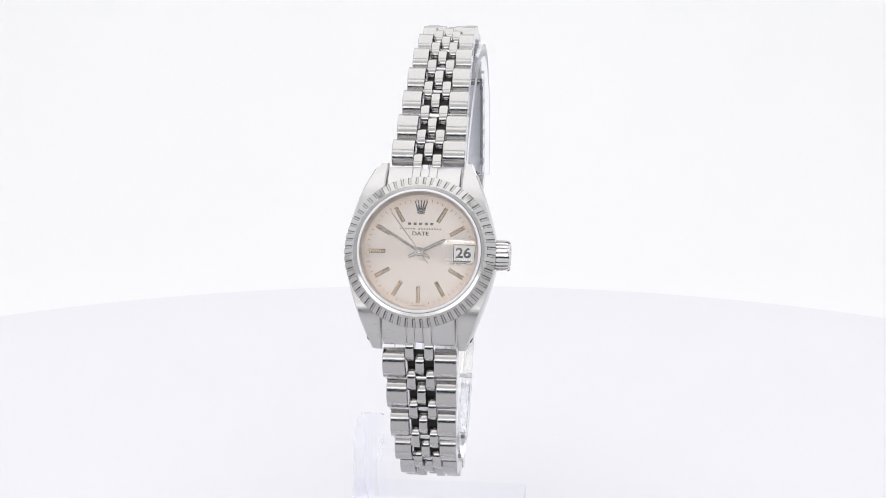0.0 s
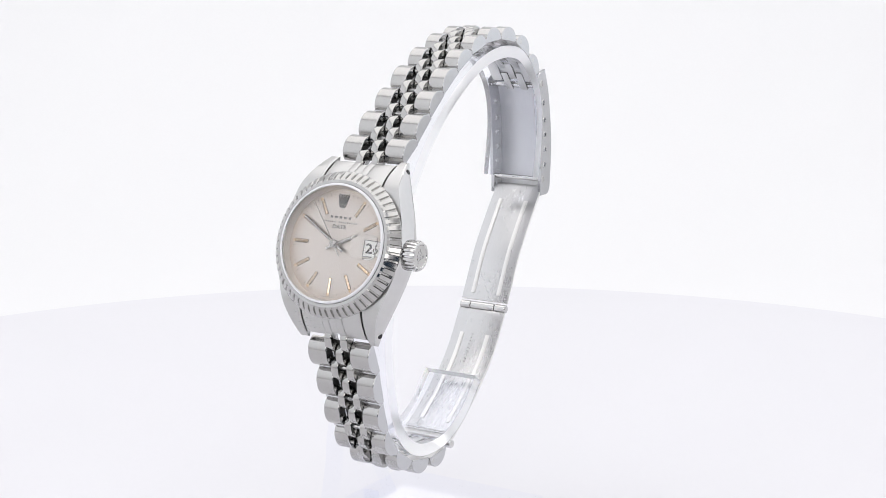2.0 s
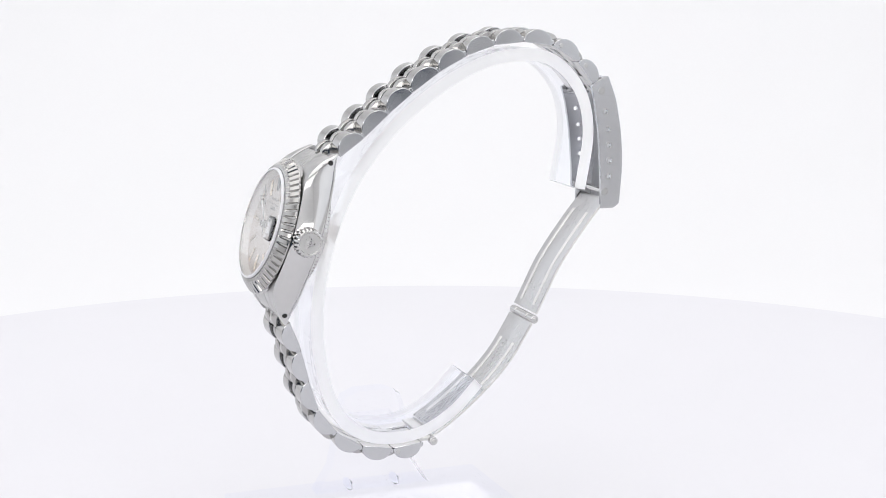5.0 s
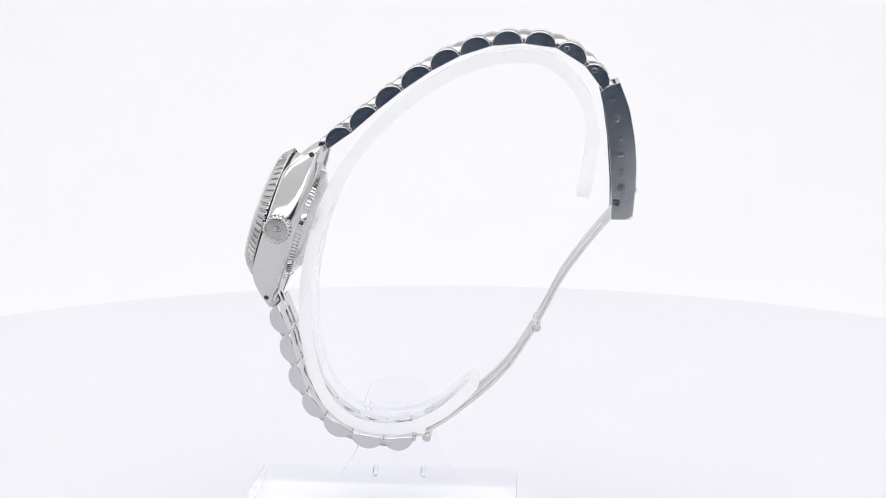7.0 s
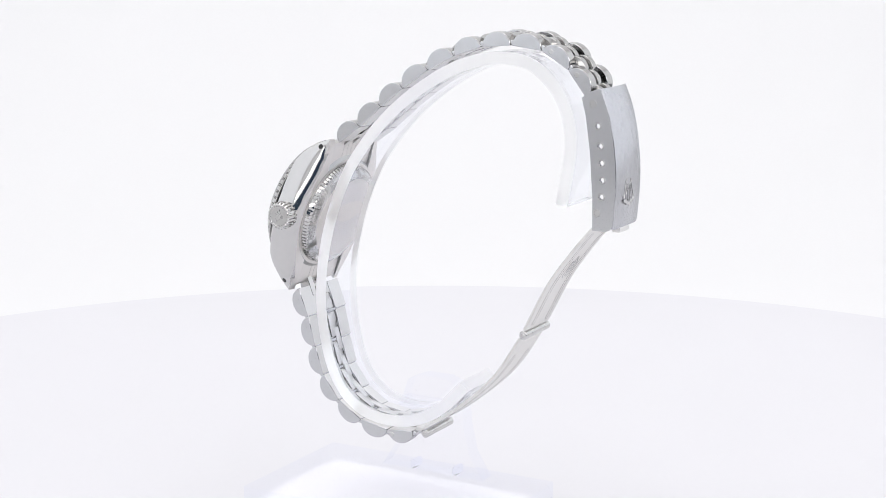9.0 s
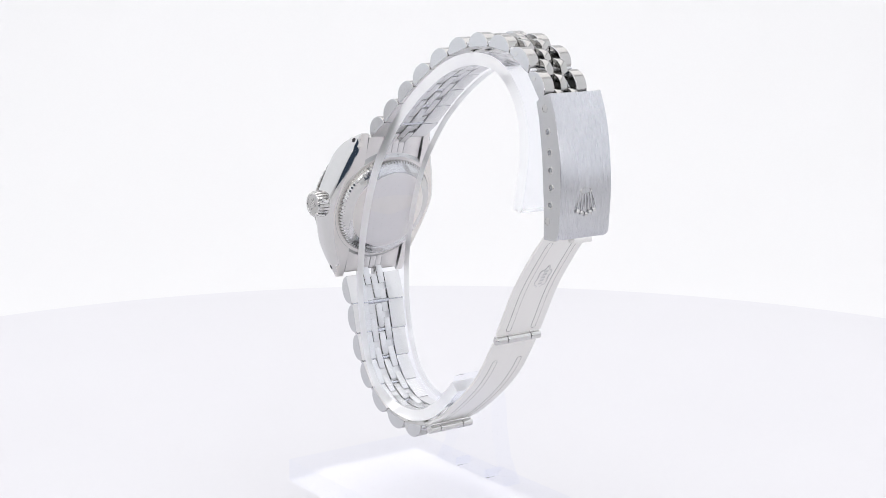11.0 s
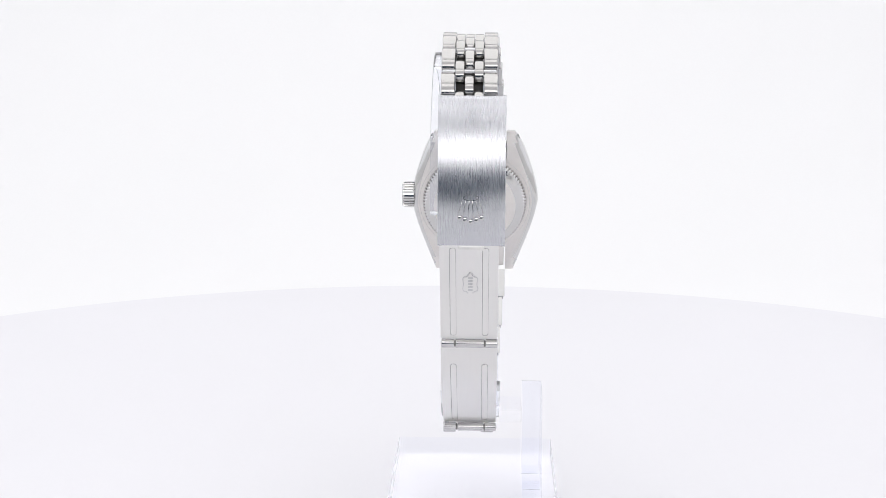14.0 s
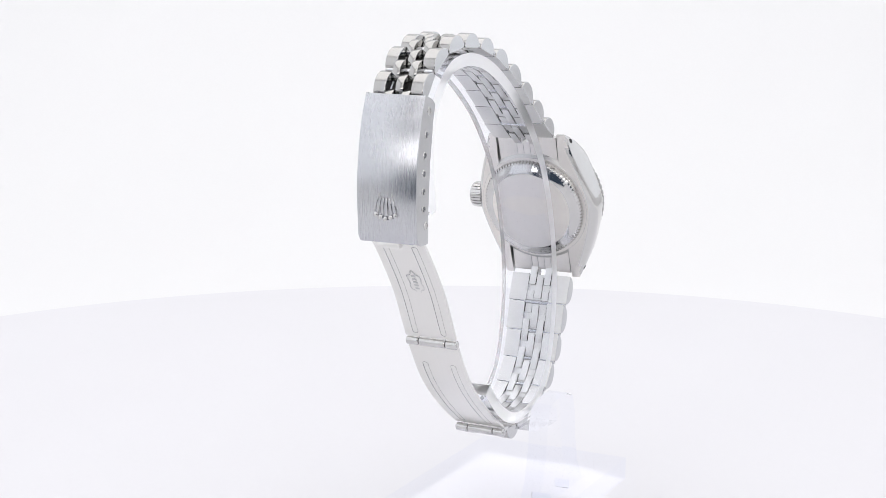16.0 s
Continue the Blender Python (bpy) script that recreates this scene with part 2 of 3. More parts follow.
def watch_stand():
    ob = thing("watch_stand", "clear acrylic watch stand with a C-shaped bracelet holder", "watch stand")
    def clear_plate(name, bm, axis):
        for f in bm.faces:
            f.normal_update()
            f.material_index = 0 if abs(f.normal[axis]) > 0.7 else 1
        part(name, bm, acrylic_plate, ob).data.materials.append(plate_edge)

    clear_plate("base", box(-20.5, 13.5, -42, 12, 0.06, 4.84), 2)
    prof = [(y - 2.8, z) for y, z in ((-22, 4.9), (2, 4.9), (-1.2, 10), (-2.6, 16), (-3, 21), (-4.2, 24.4), (-7, 25.6), (-13, 25.6), (-15.8, 24.4), (-17, 21), (-17.4, 16), (-18.8, 10))]
    clear_plate("upright", prism(prof, -17.3, -13.3), 0)
    for y in (-17.6, -7.6):
        part("tab", box(-17.1, -13.5, y - 0.45, y + 0.45, 4.95, 6.6, 0.1), plate_edge, ob, "clear tab joining upright and base")
    part("bracket", box(-13.2, X0 - 5.6, -18.4, -9.4, 18.6, 21.4), acrylic_plate, ob)
    line = smooth_line([(25.2, 67.2), (26.8, 77.5), (25.9, 84.6), (22.9, 89.9), (18.2, 93.8), (12.4, 95.0), (6.2, 94.4), (0.5, 92.5), (-4.9, 89.6),
                        (-10.1, 86.0), (-15.0, 81.8), (-19.6, 76.6), (-23.8, 70.5), (-27.2, 62.8), (-29.6, 54.0), (-30.6, 45.5), (-30.1, 37.5),
                        (-28.2, 29.5), (-24.9, 23.9), (-19.9, 20.4), (-13.8, 19.3), (-7.6, 20.1), (-1.1, 23.6), (4.4, 29.0)], 4)
    line = line[::-1]
    skew = [X0 + 0.2 + 1.5 * (k / (len(line) - 1)) ** 1.5 for k in range(len(line))]
    bm = band(line, 2.35, [x - 5.7 for x in skew], [x + 5.8 for x in skew])
    for f in bm.faces:
        f.normal_update()
        if abs(f.normal.x) > 0.8:
            f.material_index = 1
    bm.faces.ensure_lookup_table()
    bm.faces[-1].material_index = bm.faces[-2].material_index = 1
    part("holder", bm, acrylic, ob, "clear C-shaped acrylic band with bright cut edges").data.materials.append(frosted)
    for o in ob.children:
        o.visible_shadow = False
    return ob


# ---------------------------------------------------------------- the watch
CASE = Matrix(((1, 0, 0, X0), (0, 0.310, -0.951, -31.78), (0, 0.951, 0.310, 61.1), (0, 0, 0, 1)))


def front_height(v):
    a = max(0.0, abs(v) - 9.0)
    return 4.2 - 4.9 * (a / 7.4) ** 2


def half_width(v):
    return 13.4 - 5.1 * (abs(v) / 16.4) ** 1.45


def case_body(watch):
    bm = lathe([(9.8, 4.25), (12.3, 4.25), (12.55, 3.9), (12.3, -1.2), (11.6, -1.7), (0, -1.7)], 128)
    vs = [-16.4 + 32.8 * k / 60 for k in range(61)]
    for s in (-1, 1):
        rows = []
        for v in vs:
            w, f, lo = half_width(v), front_height(v), -1.65 + 0.35 * max(0.0, abs(v) - 12) / 4.4
            f = max(f, lo + 0.5)
            inn, h = 6.62, f - lo
            sec = [(inn, lo), (w - 1.3, lo)]
            for t in (0.1, 0.22, 0.34, 0.5, 0.65, 0.8, 0.92):
                sec.append((w - 1.0 * (max(0.0, 0.36 - t) / 0.36) ** 1.6 - 0.22 * (max(0.0, t - 0.5) / 0.5) ** 2, lo + t * h))
            sec += [(w - 0.42, f - 0.02), (inn + 0.25, f), (inn, f - 0.25)]
            rows.append([bm.verts.new((s * u, v, n)) for u, n in sec])
        for p, q in zip(rows, rows[1:]):
            for k in range(12):
                bm.faces.new((p[k], p[(k + 1) % 12], q[(k + 1) % 12], q[k])).material_index = 1 if 1 <= k <= 8 else 0
        bm.faces.new(rows[0])
        bm.faces.new(rows[-1])
    case = part("case", bm, brushed_case, watch, "satin steel case with straight lugs", CASE, 30)
    case.data.materials.append(polished)
    case.data.materials.append(bright_satin)
    # Rear faces get the paler steel, so their extra brightness is in the colour.
    for f in case.data.polygons:
        if f.normal.z < -0.85:
            f.material_index = 2
    for s in (-1, 1):
        for v in (-14.65, 14.65):
            # Near-black discs paint the dark of each lug hole; nothing is bored.
            part("lug_hole", lathe([(0, 0.04), (0.46, 0.04), (0.5, 0.0), (0.5, -0.5), (0, -0.5)], 20), hole_black, case,
                 m=pose(s * (half_width(v) + 0.0), v, 0.1, 0, 90 * s, 23 * s * (1 if v > 0 else -1)))
    return case


def bezel(watch):
    bm = bmesh.new()
    marks, steps = 60, 8
    rings = [(12.8, 4.32, 0), (13.08, 4.45, 0), (13.12, 4.75, 0.4), (12.85, 5.1, 1), (11.95, 6.0, 1), (11.7, 6.25, 0.4), (11.3, 6.5, 0), (10.75, 6.56, 0), (10.6, 6.45, 0), (10.55, 4.3, 0)]
    cols = []
    for k in range(marks):
        for q, low in ((0.0, 0), (0.56, 0), (0.66, 1), (0.90, 1)):
            a = 2 * math.pi * (k + q - 0.15) / marks
            cols.append([bm.verts.new(((r - 0.20 * d * low) * math.cos(a), (r - 0.20 * d * low) * math.sin(a), z - 0.24 * d * low)) for r, z, d in rings])
    n = len(cols)
    for i in range(n):
        p, q = cols[i], cols[(i + 1) % n]
        for k in range(len(rings) - 1):
            bm.faces.new((p[k], q[k], q[k + 1], p[k + 1])).material_index = 1 if i % 4 == 2 and 1 < k < 5 else 0
    ob = part("bezel", bm, bezel_steel, watch, "engine-turned steel bezel with raised minute bars", CASE, 25)
    ob.data.materials.append(groove_steel)
    return ob


def disc_mesh(radius, z0, z1, steps=32):
    return lathe([(0, z0), (radius, z0), (radius, z1), (0, z1)], steps)


def dial(watch):
    d = part("dial", lathe([(0, 4.2), (10.5, 4.2), (10.5, 4.7), (0, 4.7)], 96), dial_mat, watch, "silvered sunburst dial, slightly aged", CASE)
    part("inner_ring", lathe([(9.85, 4.705), (10.52, 4.705), (10.52, 6.0), (10.3, 6.0), (9.85, 4.705)], 96), bright_satin, d)
    roof = bmesh.new()
    ends = [[roof.verts.new((x, y, z)) for x, z in ((-0.27, 0), (0.27, 0), (0.27, 0.12), (0.0, 0.34), (-0.27, 0.12))] for y in (-1.35, 1.35)]
    roof.faces.new(ends[0])
    roof.faces.new(ends[1])
    for k in range(5):
        roof.faces.new((ends[0][k], ends[0][(k + 1) % 5], ends[1][(k + 1) % 5], ends[1][k]))
    # The dark foot round each baton paints a shadow line on the dial.
    for f in merge(roof, box(-0.34, 0.34, -1.42, 1.42, 0, 0.04)).faces:
        f.material_index = 1 if max(v.co.z for v in f.verts) < 0.05 else 0
    baton = finish("index", roof, gold)
    baton.materials.append(dark_steel)
    dot = finish("lume_dot", disc_mesh(0.27, 0, 0.16, 16), lume)
    for h in (1, 2, 4, 5, 6, 7, 8, 9, 10, 11):
        turn = Matrix.Rotation(radians(-30 * h), 4, "Z")
        part("index", baton, None, d, m=turn @ pose(0, 7.35, 4.7))
        part("lume_dot", dot, None, d, m=turn @ pose(0, 8.95, 4.7))
    bm = bmesh.new()
    for k in range(60):
        if k % 5:
            merge(bm, box(-0.05, 0.05, 8.75, 9.2, 4.7, 4.712), Matrix.Rotation(radians(6 * k), 4, "Z"))
    part("minute_track", bm, grey_ink, d, smooth=0)
    # emblem at twelve: a plain fan of five points on an oval
    bm = lathe([(0, 0), (0.5, 0), (0.5, 0.2), (0, 0.2)], 20)
    bm.transform(Matrix.Translation((0, -1.05, 0)) @ Matrix.Diagonal((1.3, 0.5, 1, 1)))
    for k in range(-2, 3):
        tip = bmesh.new()
        ring = [tip.verts.new(c) for c in ((-0.17, 1.5, 0), (0.17, 1.5, 0), (0.08, 3.15, 0), (-0.08, 3.15, 0))]
        up = [tip.verts.new(v.co + Vector((0, 0, 0.2))) for v in ring]
        tip.faces.new(ring)
        tip.faces.new(up)
        for i in range(4):
            tip.faces.new((ring[i], ring[(i + 1) % 4], up[(i + 1) % 4], up[i]))
        merge(tip, disc_mesh(0.13, 0, 0.22, 10), pose(0, 3.2, 0))
        merge(bm, tip, Matrix.Translation((0, -2.2, 0)) @ Matrix.Rotation(radians(-9.5 * k), 4, "Z"))
    part("emblem", bm, dark_steel, d, "small fan-shaped metal emblem", pose(0, 7.85, 4.7))
    # printing that cannot be repeated stands as bars
    bm = bmesh.new()
    for k in range(5):
        x = (k - 2) * 0.96
        merge(bm, box(x - 0.27, x + 0.27, 4.63, 5.05, 0, 0.012))
    part("printed_bars", bm, grey_ink, d, m=pose(0, 0, 4.7), smooth=0)
    bm = bmesh.new()
    for x0, x1, n in ((-3.55, -0.75, 6), (-0.35, 3.75, 9)):
        for k in range(n):
            a = x0 + (x1 - x0) * k / n
            merge(bm, box(a, a + 0.24, 3.84, 4.1, 0, 0.012))
    part("printed_bars", bm, grey_ink, d, m=pose(0, 0, 4.7), smooth=0)
    bm = bmesh.new()
    for k in range(7):
        x = (k - 3) * 0.42
        merge(bm, box(x - 0.13, x + 0.13, -9.35, -9.2, 0, 0.012))
    part("printed_bars", bm, grey_ink, d, m=pose(0, 0, 4.7), smooth=0)
    lettering("DATE", 0.92, (0, 2.85, 4.715), ink, d, 1.25)
    # date window
    w = part("date_window", box(5.95, 9.05, -1.25, 1.25, 4.7, 4.735), date_white, d, "white date window showing 26", smooth=0)
    bm = bmesh.new()
    for a, b, c, e in ((5.83, 9.17, 1.25, 1.36), (5.83, 9.17, -1.36, -1.25), (5.83, 5.95, -1.25, 1.25), (9.05, 9.17, -1.25, 1.25)):
        merge(bm, box(a, b, c, e, 4.7, 4.86, 0.04))
    part("date_frame", bm, dark_steel, d, "dark edge of the date window")
    lettering("26", 2.3, (7.5, -0.8, 4.75), ink, d, 1.1)
    pointers_of(d)
    return d


def lettering(text, size, place, mat, parent, stretch=1.0):
    cu = bpy.data.curves.new("lettering", "FONT")
    cu.body, cu.size, cu.align_x, cu.extrude, cu.offset = text, size, "CENTER", 0.008, 0.022 * size
    ob = new("lettering", cu)
    me = bpy.data.meshes.new_from_object(ob.evaluated_get(bpy.context.evaluated_depsgraph_get()))
    bpy.data.objects.remove(ob)
    me.transform(Matrix.Diagonal((MM * stretch, MM, MM, 1)))
    me.materials.clear()
    me.materials.append(mat)
    o = new("lettering", me)
    o.parent = parent
    o.matrix_basis = in_mm(pose(*place))
    return tagged(o, "black printed " + text)


def pointers_of(d):
    def pointer(name, length, tail, w, z, angle, mat):
        bm = bmesh.new()
        prof = [(-w, -tail), (w, -tail), (w, length - 0.5), (0, length), (-w, length - 0.5)]
        lo = [bm.verts.new((x, y, 0)) for x, y in prof]
        hi = [bm.verts.new((x * 0.35, y, 0.16)) for x, y in prof]
        bm.faces.new(lo)
        bm.faces.new(hi)
        for i in range(5):
            bm.faces.new((lo[i], lo[(i + 1) % 5], hi[(i + 1) % 5], hi[i]))
        merge(bm, disc_mesh(0.75, 0.0, 0.18, 24))
        part(name, bm, mat, d, m=pose(0, 0, z, 0, 0, -angle), smooth=20)
    pointer("hour_pointer", 5.2, 2.0, 0.26, 5.05, 64, hand_mat)
    pointer("minute_pointer", 8.7, 2.2, 0.21, 5.35, -58.5, hand_mat)
    pointer("seconds_pointer", 8.6, 2.6, 0.07, 5.65, -37, hand_mat)
    part("centre_cap", lathe([(0, 5.65), (0.6, 5.65), (0.6, 6.0), (0.45, 6.15), (0.2, 6.16), (0.2, 6.0), (0, 6.0)], 24), hand_mat, d)


def crystal(watch):
    c = part("crystal", lathe([(0, 6.1), (10.5, 6.1), (10.5, 6.72), (10.25, 6.95), (0, 6.95)], 128), crystal_mat, watch, "clear flat crystal with a date magnifier", CASE)
    c.visible_shadow = False
    part("crystal_rim", lathe([(10.22, 6.96), (10.3, 7.04), (10.55, 7.0), (10.66, 6.8), (10.66, 6.58), (10.53, 6.58), (10.53, 6.74), (10.22, 6.96)], 128), rim_white, c, "pale ground edge of the crystal")
    bm = bmesh.new()
    rows = []
    for i, (k, z) in enumerate(((1.0, 6.97), (0.97, 7.1), (0.85, 7.18), (0.6, 7.24), (0.3, 7.26))):
        ring = []
        for j in range(48):
            a = 2 * math.pi * j / 48
            ca, sa = math.cos(a), math.sin(a)
            r = 1 / (abs(ca) ** 5 + abs(sa) ** 5) ** 0.2
            ring.append(bm.verts.new((6.9 + 2.75 * k * r * ca, 2.25 * k * r * sa, z)))
        rows.append(ring)
    for p, q in zip(rows, rows[1:]):
        for j in range(48):
            bm.faces.new((p[j], p[(j + 1) % 48], q[(j + 1) % 48], q[j]))
    bm.faces.new(rows[-1])
    bm.faces.new(rows[0])
    mg = part("magnifier", bm, crystal_mat, c, smooth=50)
    mg.visible_shadow = False


def winding_crown(watch):
    bm = bmesh.new()
    steps = 22
    rings = [(2.2, 0.0), (2.7, 0.25), (2.75, 1.0), (2.72, 2.3), (2.5, 2.75), (2.3, 2.9), (2.05, 2.9), (1.95, 2.78)]
    cols = []
    for k in range(steps):
        for q, low in ((0.0, 0), (0.45, 0), (0.55, 1), (0.92, 1)):
            a = 2 * math.pi * (k + q) / steps
            cols.append([bm.verts.new(((r - (0.26 if 0 < i < 4 else 0.1) * low) * math.cos(a), (r - (0.26 if 0 < i < 4 else 0.1) * low) * math.sin(a), z)) for i, (r, z) in enumerate(rings)])
    n = len(cols)
    for i in range(n):
        p, q = cols[i], cols[(i + 1) % n]
        for k in range(len(rings) - 1):
            bm.faces.new((p[k], q[k], q[k + 1], p[k + 1]))
    top, bot = bm.verts.new((0, 0, 2.78)), bm.verts.new((0, 0, 0))
    for i in range(n):
        bm.faces.new((cols[i][-1], cols[(i + 1) % n][-1], top))
        bm.faces.new((cols[i][0], cols[(i + 1) % n][0], bot))
    c = part("winding_crown", bm, polished, watch, "fluted polished screw-down crown", CASE @ pose(12.55, 0, 1.6, 0, 90, 0), 30)
    part("stem", lathe([(0, -0.9), (1.7, -0.9), (1.7, -0.05), (0, -0.05)], 32), dark_steel, c, m=pose(0, 0, 0.0))
    bm = bmesh.new()
    for k in range(-2, 3):
        merge(bm, box(-0.07, 0.07, -0.2, 0.75, 0, 0.08, 0.03), Matrix.Translation((0, -0.3, 0)) @ Matrix.Rotation(radians(-24 * k), 4, "Z"))
        merge(bm, disc_mesh(0.12, 0, 0.1, 12), Matrix.Translation((0, -0.3, 0)) @ Matrix.Rotation(radians(-24 * k), 4, "Z") @ Matrix.Translation((0, 0.85, 0)))
    part("emblem", bm, polished, c, "raised fan-shaped emblem", pose(0, 0, 2.78, 0, 0, 90) @ Matrix.Diagonal((1.75, 1.75, 1, 1)) @ Matrix.Translation((0, -0.1, 0)))


def case_back(watch):
    steps, cols = 90, []
    bm = bmesh.new()
    rings = [(11.05, -1.6, 0.3), (10.98, -1.9, 1), (10.85, -2.5, 1), (10.55, -2.75, 0.3), (10.15, -2.85, 0), (9.7, -3.1, 0), (9.0, -3.45, 0), (8.5, -3.62, 0)]
    for k in range(steps):
        for q, low in ((0.0, 0), (0.5, 0), (0.55, 1), (0.95, 1)):
            a = 2 * math.pi * (k + q) / steps
            cols.append([bm.verts.new(((r - 0.18 * d * low) * math.cos(a), (r - 0.18 * d * low) * math.sin(a), z + 0.16 * d * low)) for r, z, d in rings])
    n = len(cols)
    for i in range(n):
        p, q = cols[i], cols[(i + 1) % n]
        for k in range(len(rings) - 1):
            bm.faces.new((p[k], q[k], q[k + 1], p[k + 1]))
    b = part("case_back", bm, polished, watch, "screwed steel case back with a milled rim", CASE, 25)
    part("centre_plate", lathe([(0, -3.0), (8.6, -3.0), (8.6, -3.62), (8.3, -3.72), (6.0, -3.82), (0, -3.88)], 96), bright_satin, b, "satin centre of the back")


def end_link(watch, s):
    e = None
    for i, (u0, u1, lift) in enumerate(((-6.3, -2.2, 0), (-2.16, -0.76, 0.05), (-0.72, 0.72, 0.02), (0.76, 2.16, 0.05), (2.2, 6.3, 0))):
        out = 15.6 if i in (0, 4) else (16.2 if i in (1, 3) else 15.2)
        vs = [9.3 + (out - 9.3) * k / 12 for k in range(13)]
        top = [(s * v, front_height(v) - 0.22 + lift) for v in vs]
        bot = [(s * v, -1.2) for v in vs[::-1]]
        bm = prism(top + bot, u0, u1, 0.08)
        for f in bm.faces:
            f.normal_update()
            # The underside is brightened by colour, like the case's rear.
            f.material_index = 1 if f.normal.z < -0.9 else 0
        bm = finish("end_link", bm, brushed_case, 30)
        bm.materials.append(bright_satin)
        if e is None:
            e = part("end_link", bm, None, watch, "satin steel end link between the lugs", CASE, 30)
        else:
            part("end_link_strip", bm, None, e)


def half_moon(half, height, x0, x1, bev, base=0.0):
    pts = [(half * math.cos(a), height * math.sin(a) ** 0.9 + base) for a in [math.pi * k / 24 for k in range(25)]]
    pts = [(-y, z) for y, z in pts]
    return prism([(-half, base - 0.05)] + pts[1:-1] + [(half, base - 0.05)], x0, x1, bev)


UPPER = [(-24.7, 75.7), (-19.9, 79.1), (-15.1, 83.3), (-10.3, 87.1), (-4.9, 90.8), (0.6, 93.7), (6.4, 95.6), (12.4, 96.1), (18.6, 95.3), (24.0, 92.0), (27.7, 87.1)]
LOWER = [(-34.7, 45.3), (-32.5, 39.6), (-31.0, 33.5), (-29.2, 27.8), (-25.6, 22.9), (-20.4, 19.5), (-14.2, 18.3), (-8.3, 18.9)]


def bracelet(watch, joints, drift, flip, ends, narrow, taper):
    """Rows of links: two wide outer links and a small middle one in a row, two small ones astride each joint."""
    pts = [Vector(p) for p in joints]
    n = len(pts) - 1

    def frame_at(a, b):
        d = (b - a).normalized()
        nrm = Vector((-d.y, d.x)) * flip
        mid = (a + b) / 2
        return Matrix(((1, 0, 0, X0), (0, d.x, nrm.x, mid.x), (0, d.y, nrm.y, mid.y), (0, 0, 0, 1))), (b - a).length

    sw = 1.56

    def middle(half, height):
        me = finish("centre_link", half_moon(half, height, -sw / 2, sw / 2, 0.18), bezel_steel)
        me.materials.append(link_inner)
        for f in me.polygons:
            f.material_index = 1 if f.normal.z < -0.9 else 0
        return me

    def pair(a, b, corner, sway):
        mj, cj = frame_at(a, b)
        mj = sway @ mj
        gap = (corner - (a + b) / 2).length
        for s in (-1, 1):
            part("centre_link", middle(cj * 0.395, 2.35), None, watch, m=mj @ pose(s * (sw + 0.12), 0, gap))
            part("inner_plate", box(-0.47 * sw, 0.47 * sw, -cj * 0.39, cj * 0.39, 0.03, 0.40, 0.06), link_inner, watch, m=mj @ pose(s * (sw + 0.12), 0, gap * 0.5))

    for i in range(n):
        w = max(narrow, 6.53 - taper * i)
        sway = pose(min(max(drift[0] + drift[1] * i, drift[2]), drift[3]), 0, 0)
        m, chord = frame_at(pts[i], pts[i + 1])
        m = sway @ m
        ow = w - 1.5 * sw - 0.2
        half = chord / 2 - 0.07
        link = finish("outer_link", half_moon(half, 2.7, -ow / 2, ow / 2, 0.16), brushed, 22)
        link.materials.append(side_steel)
        link.materials.append(link_inner)
        for f in link.polygons:
            f.material_index = 1 if abs(f.normal.x) > 0.9 else (2 if f.normal.z < -0.9 else 0)
        for s in (-1, 1):
            part("outer_link", link, None, watch, m=m @ pose(s * (w - ow / 2), 0, 0))
        part("centre_link", middle(half * 0.80, 2.4), None, watch, m=m)
        part("link_pin", rod(0.5, 2 * w * 0.96, 14), side_steel, watch, m=m @ pose(0, half + 0.07, 0.55))
        # Added plate: its black top paints shade between links, its underside stays bright.
        core = finish("link_core", bevel(box(-1.52 * sw, 1.52 * sw, -half, half, 0.42, 0.6), 0.05), gap_shade)
        core.materials.append(link_inner)
        for f in core.polygons:
            f.material_index = 1 if f.normal.z < -0.9 else 0
        part("link_core", core, None, watch, m=m)
        part("inner_plate", box(-0.47 * sw, 0.47 * sw, -half * 0.8, half * 0.8, 0.03, 0.40, 0.06), link_inner, watch, m=m)
        if i in ends:
            part("pin_end", lathe([(0, 0.06), (0.42, 0.06), (0.5, 0.0), (0.5, -0.4), (0, -0.4)], 18), polished, watch, m=m @ pose(w, ends[i], 0.95, 0, 90, 0))
        b = (pts[i] + pts[i + 1]) / 2
        a = (pts[i - 1] + pts[i]) / 2 if i else pts[0] * 2 - b
        pair(a, b, pts[i], sway)
    # the last two small links turn in under the clasp
    if flip > 0:
        b = (pts[-2] + pts[-1]) / 2
        pair(b, pts[-1] * 2 - b, pts[-1], sway)


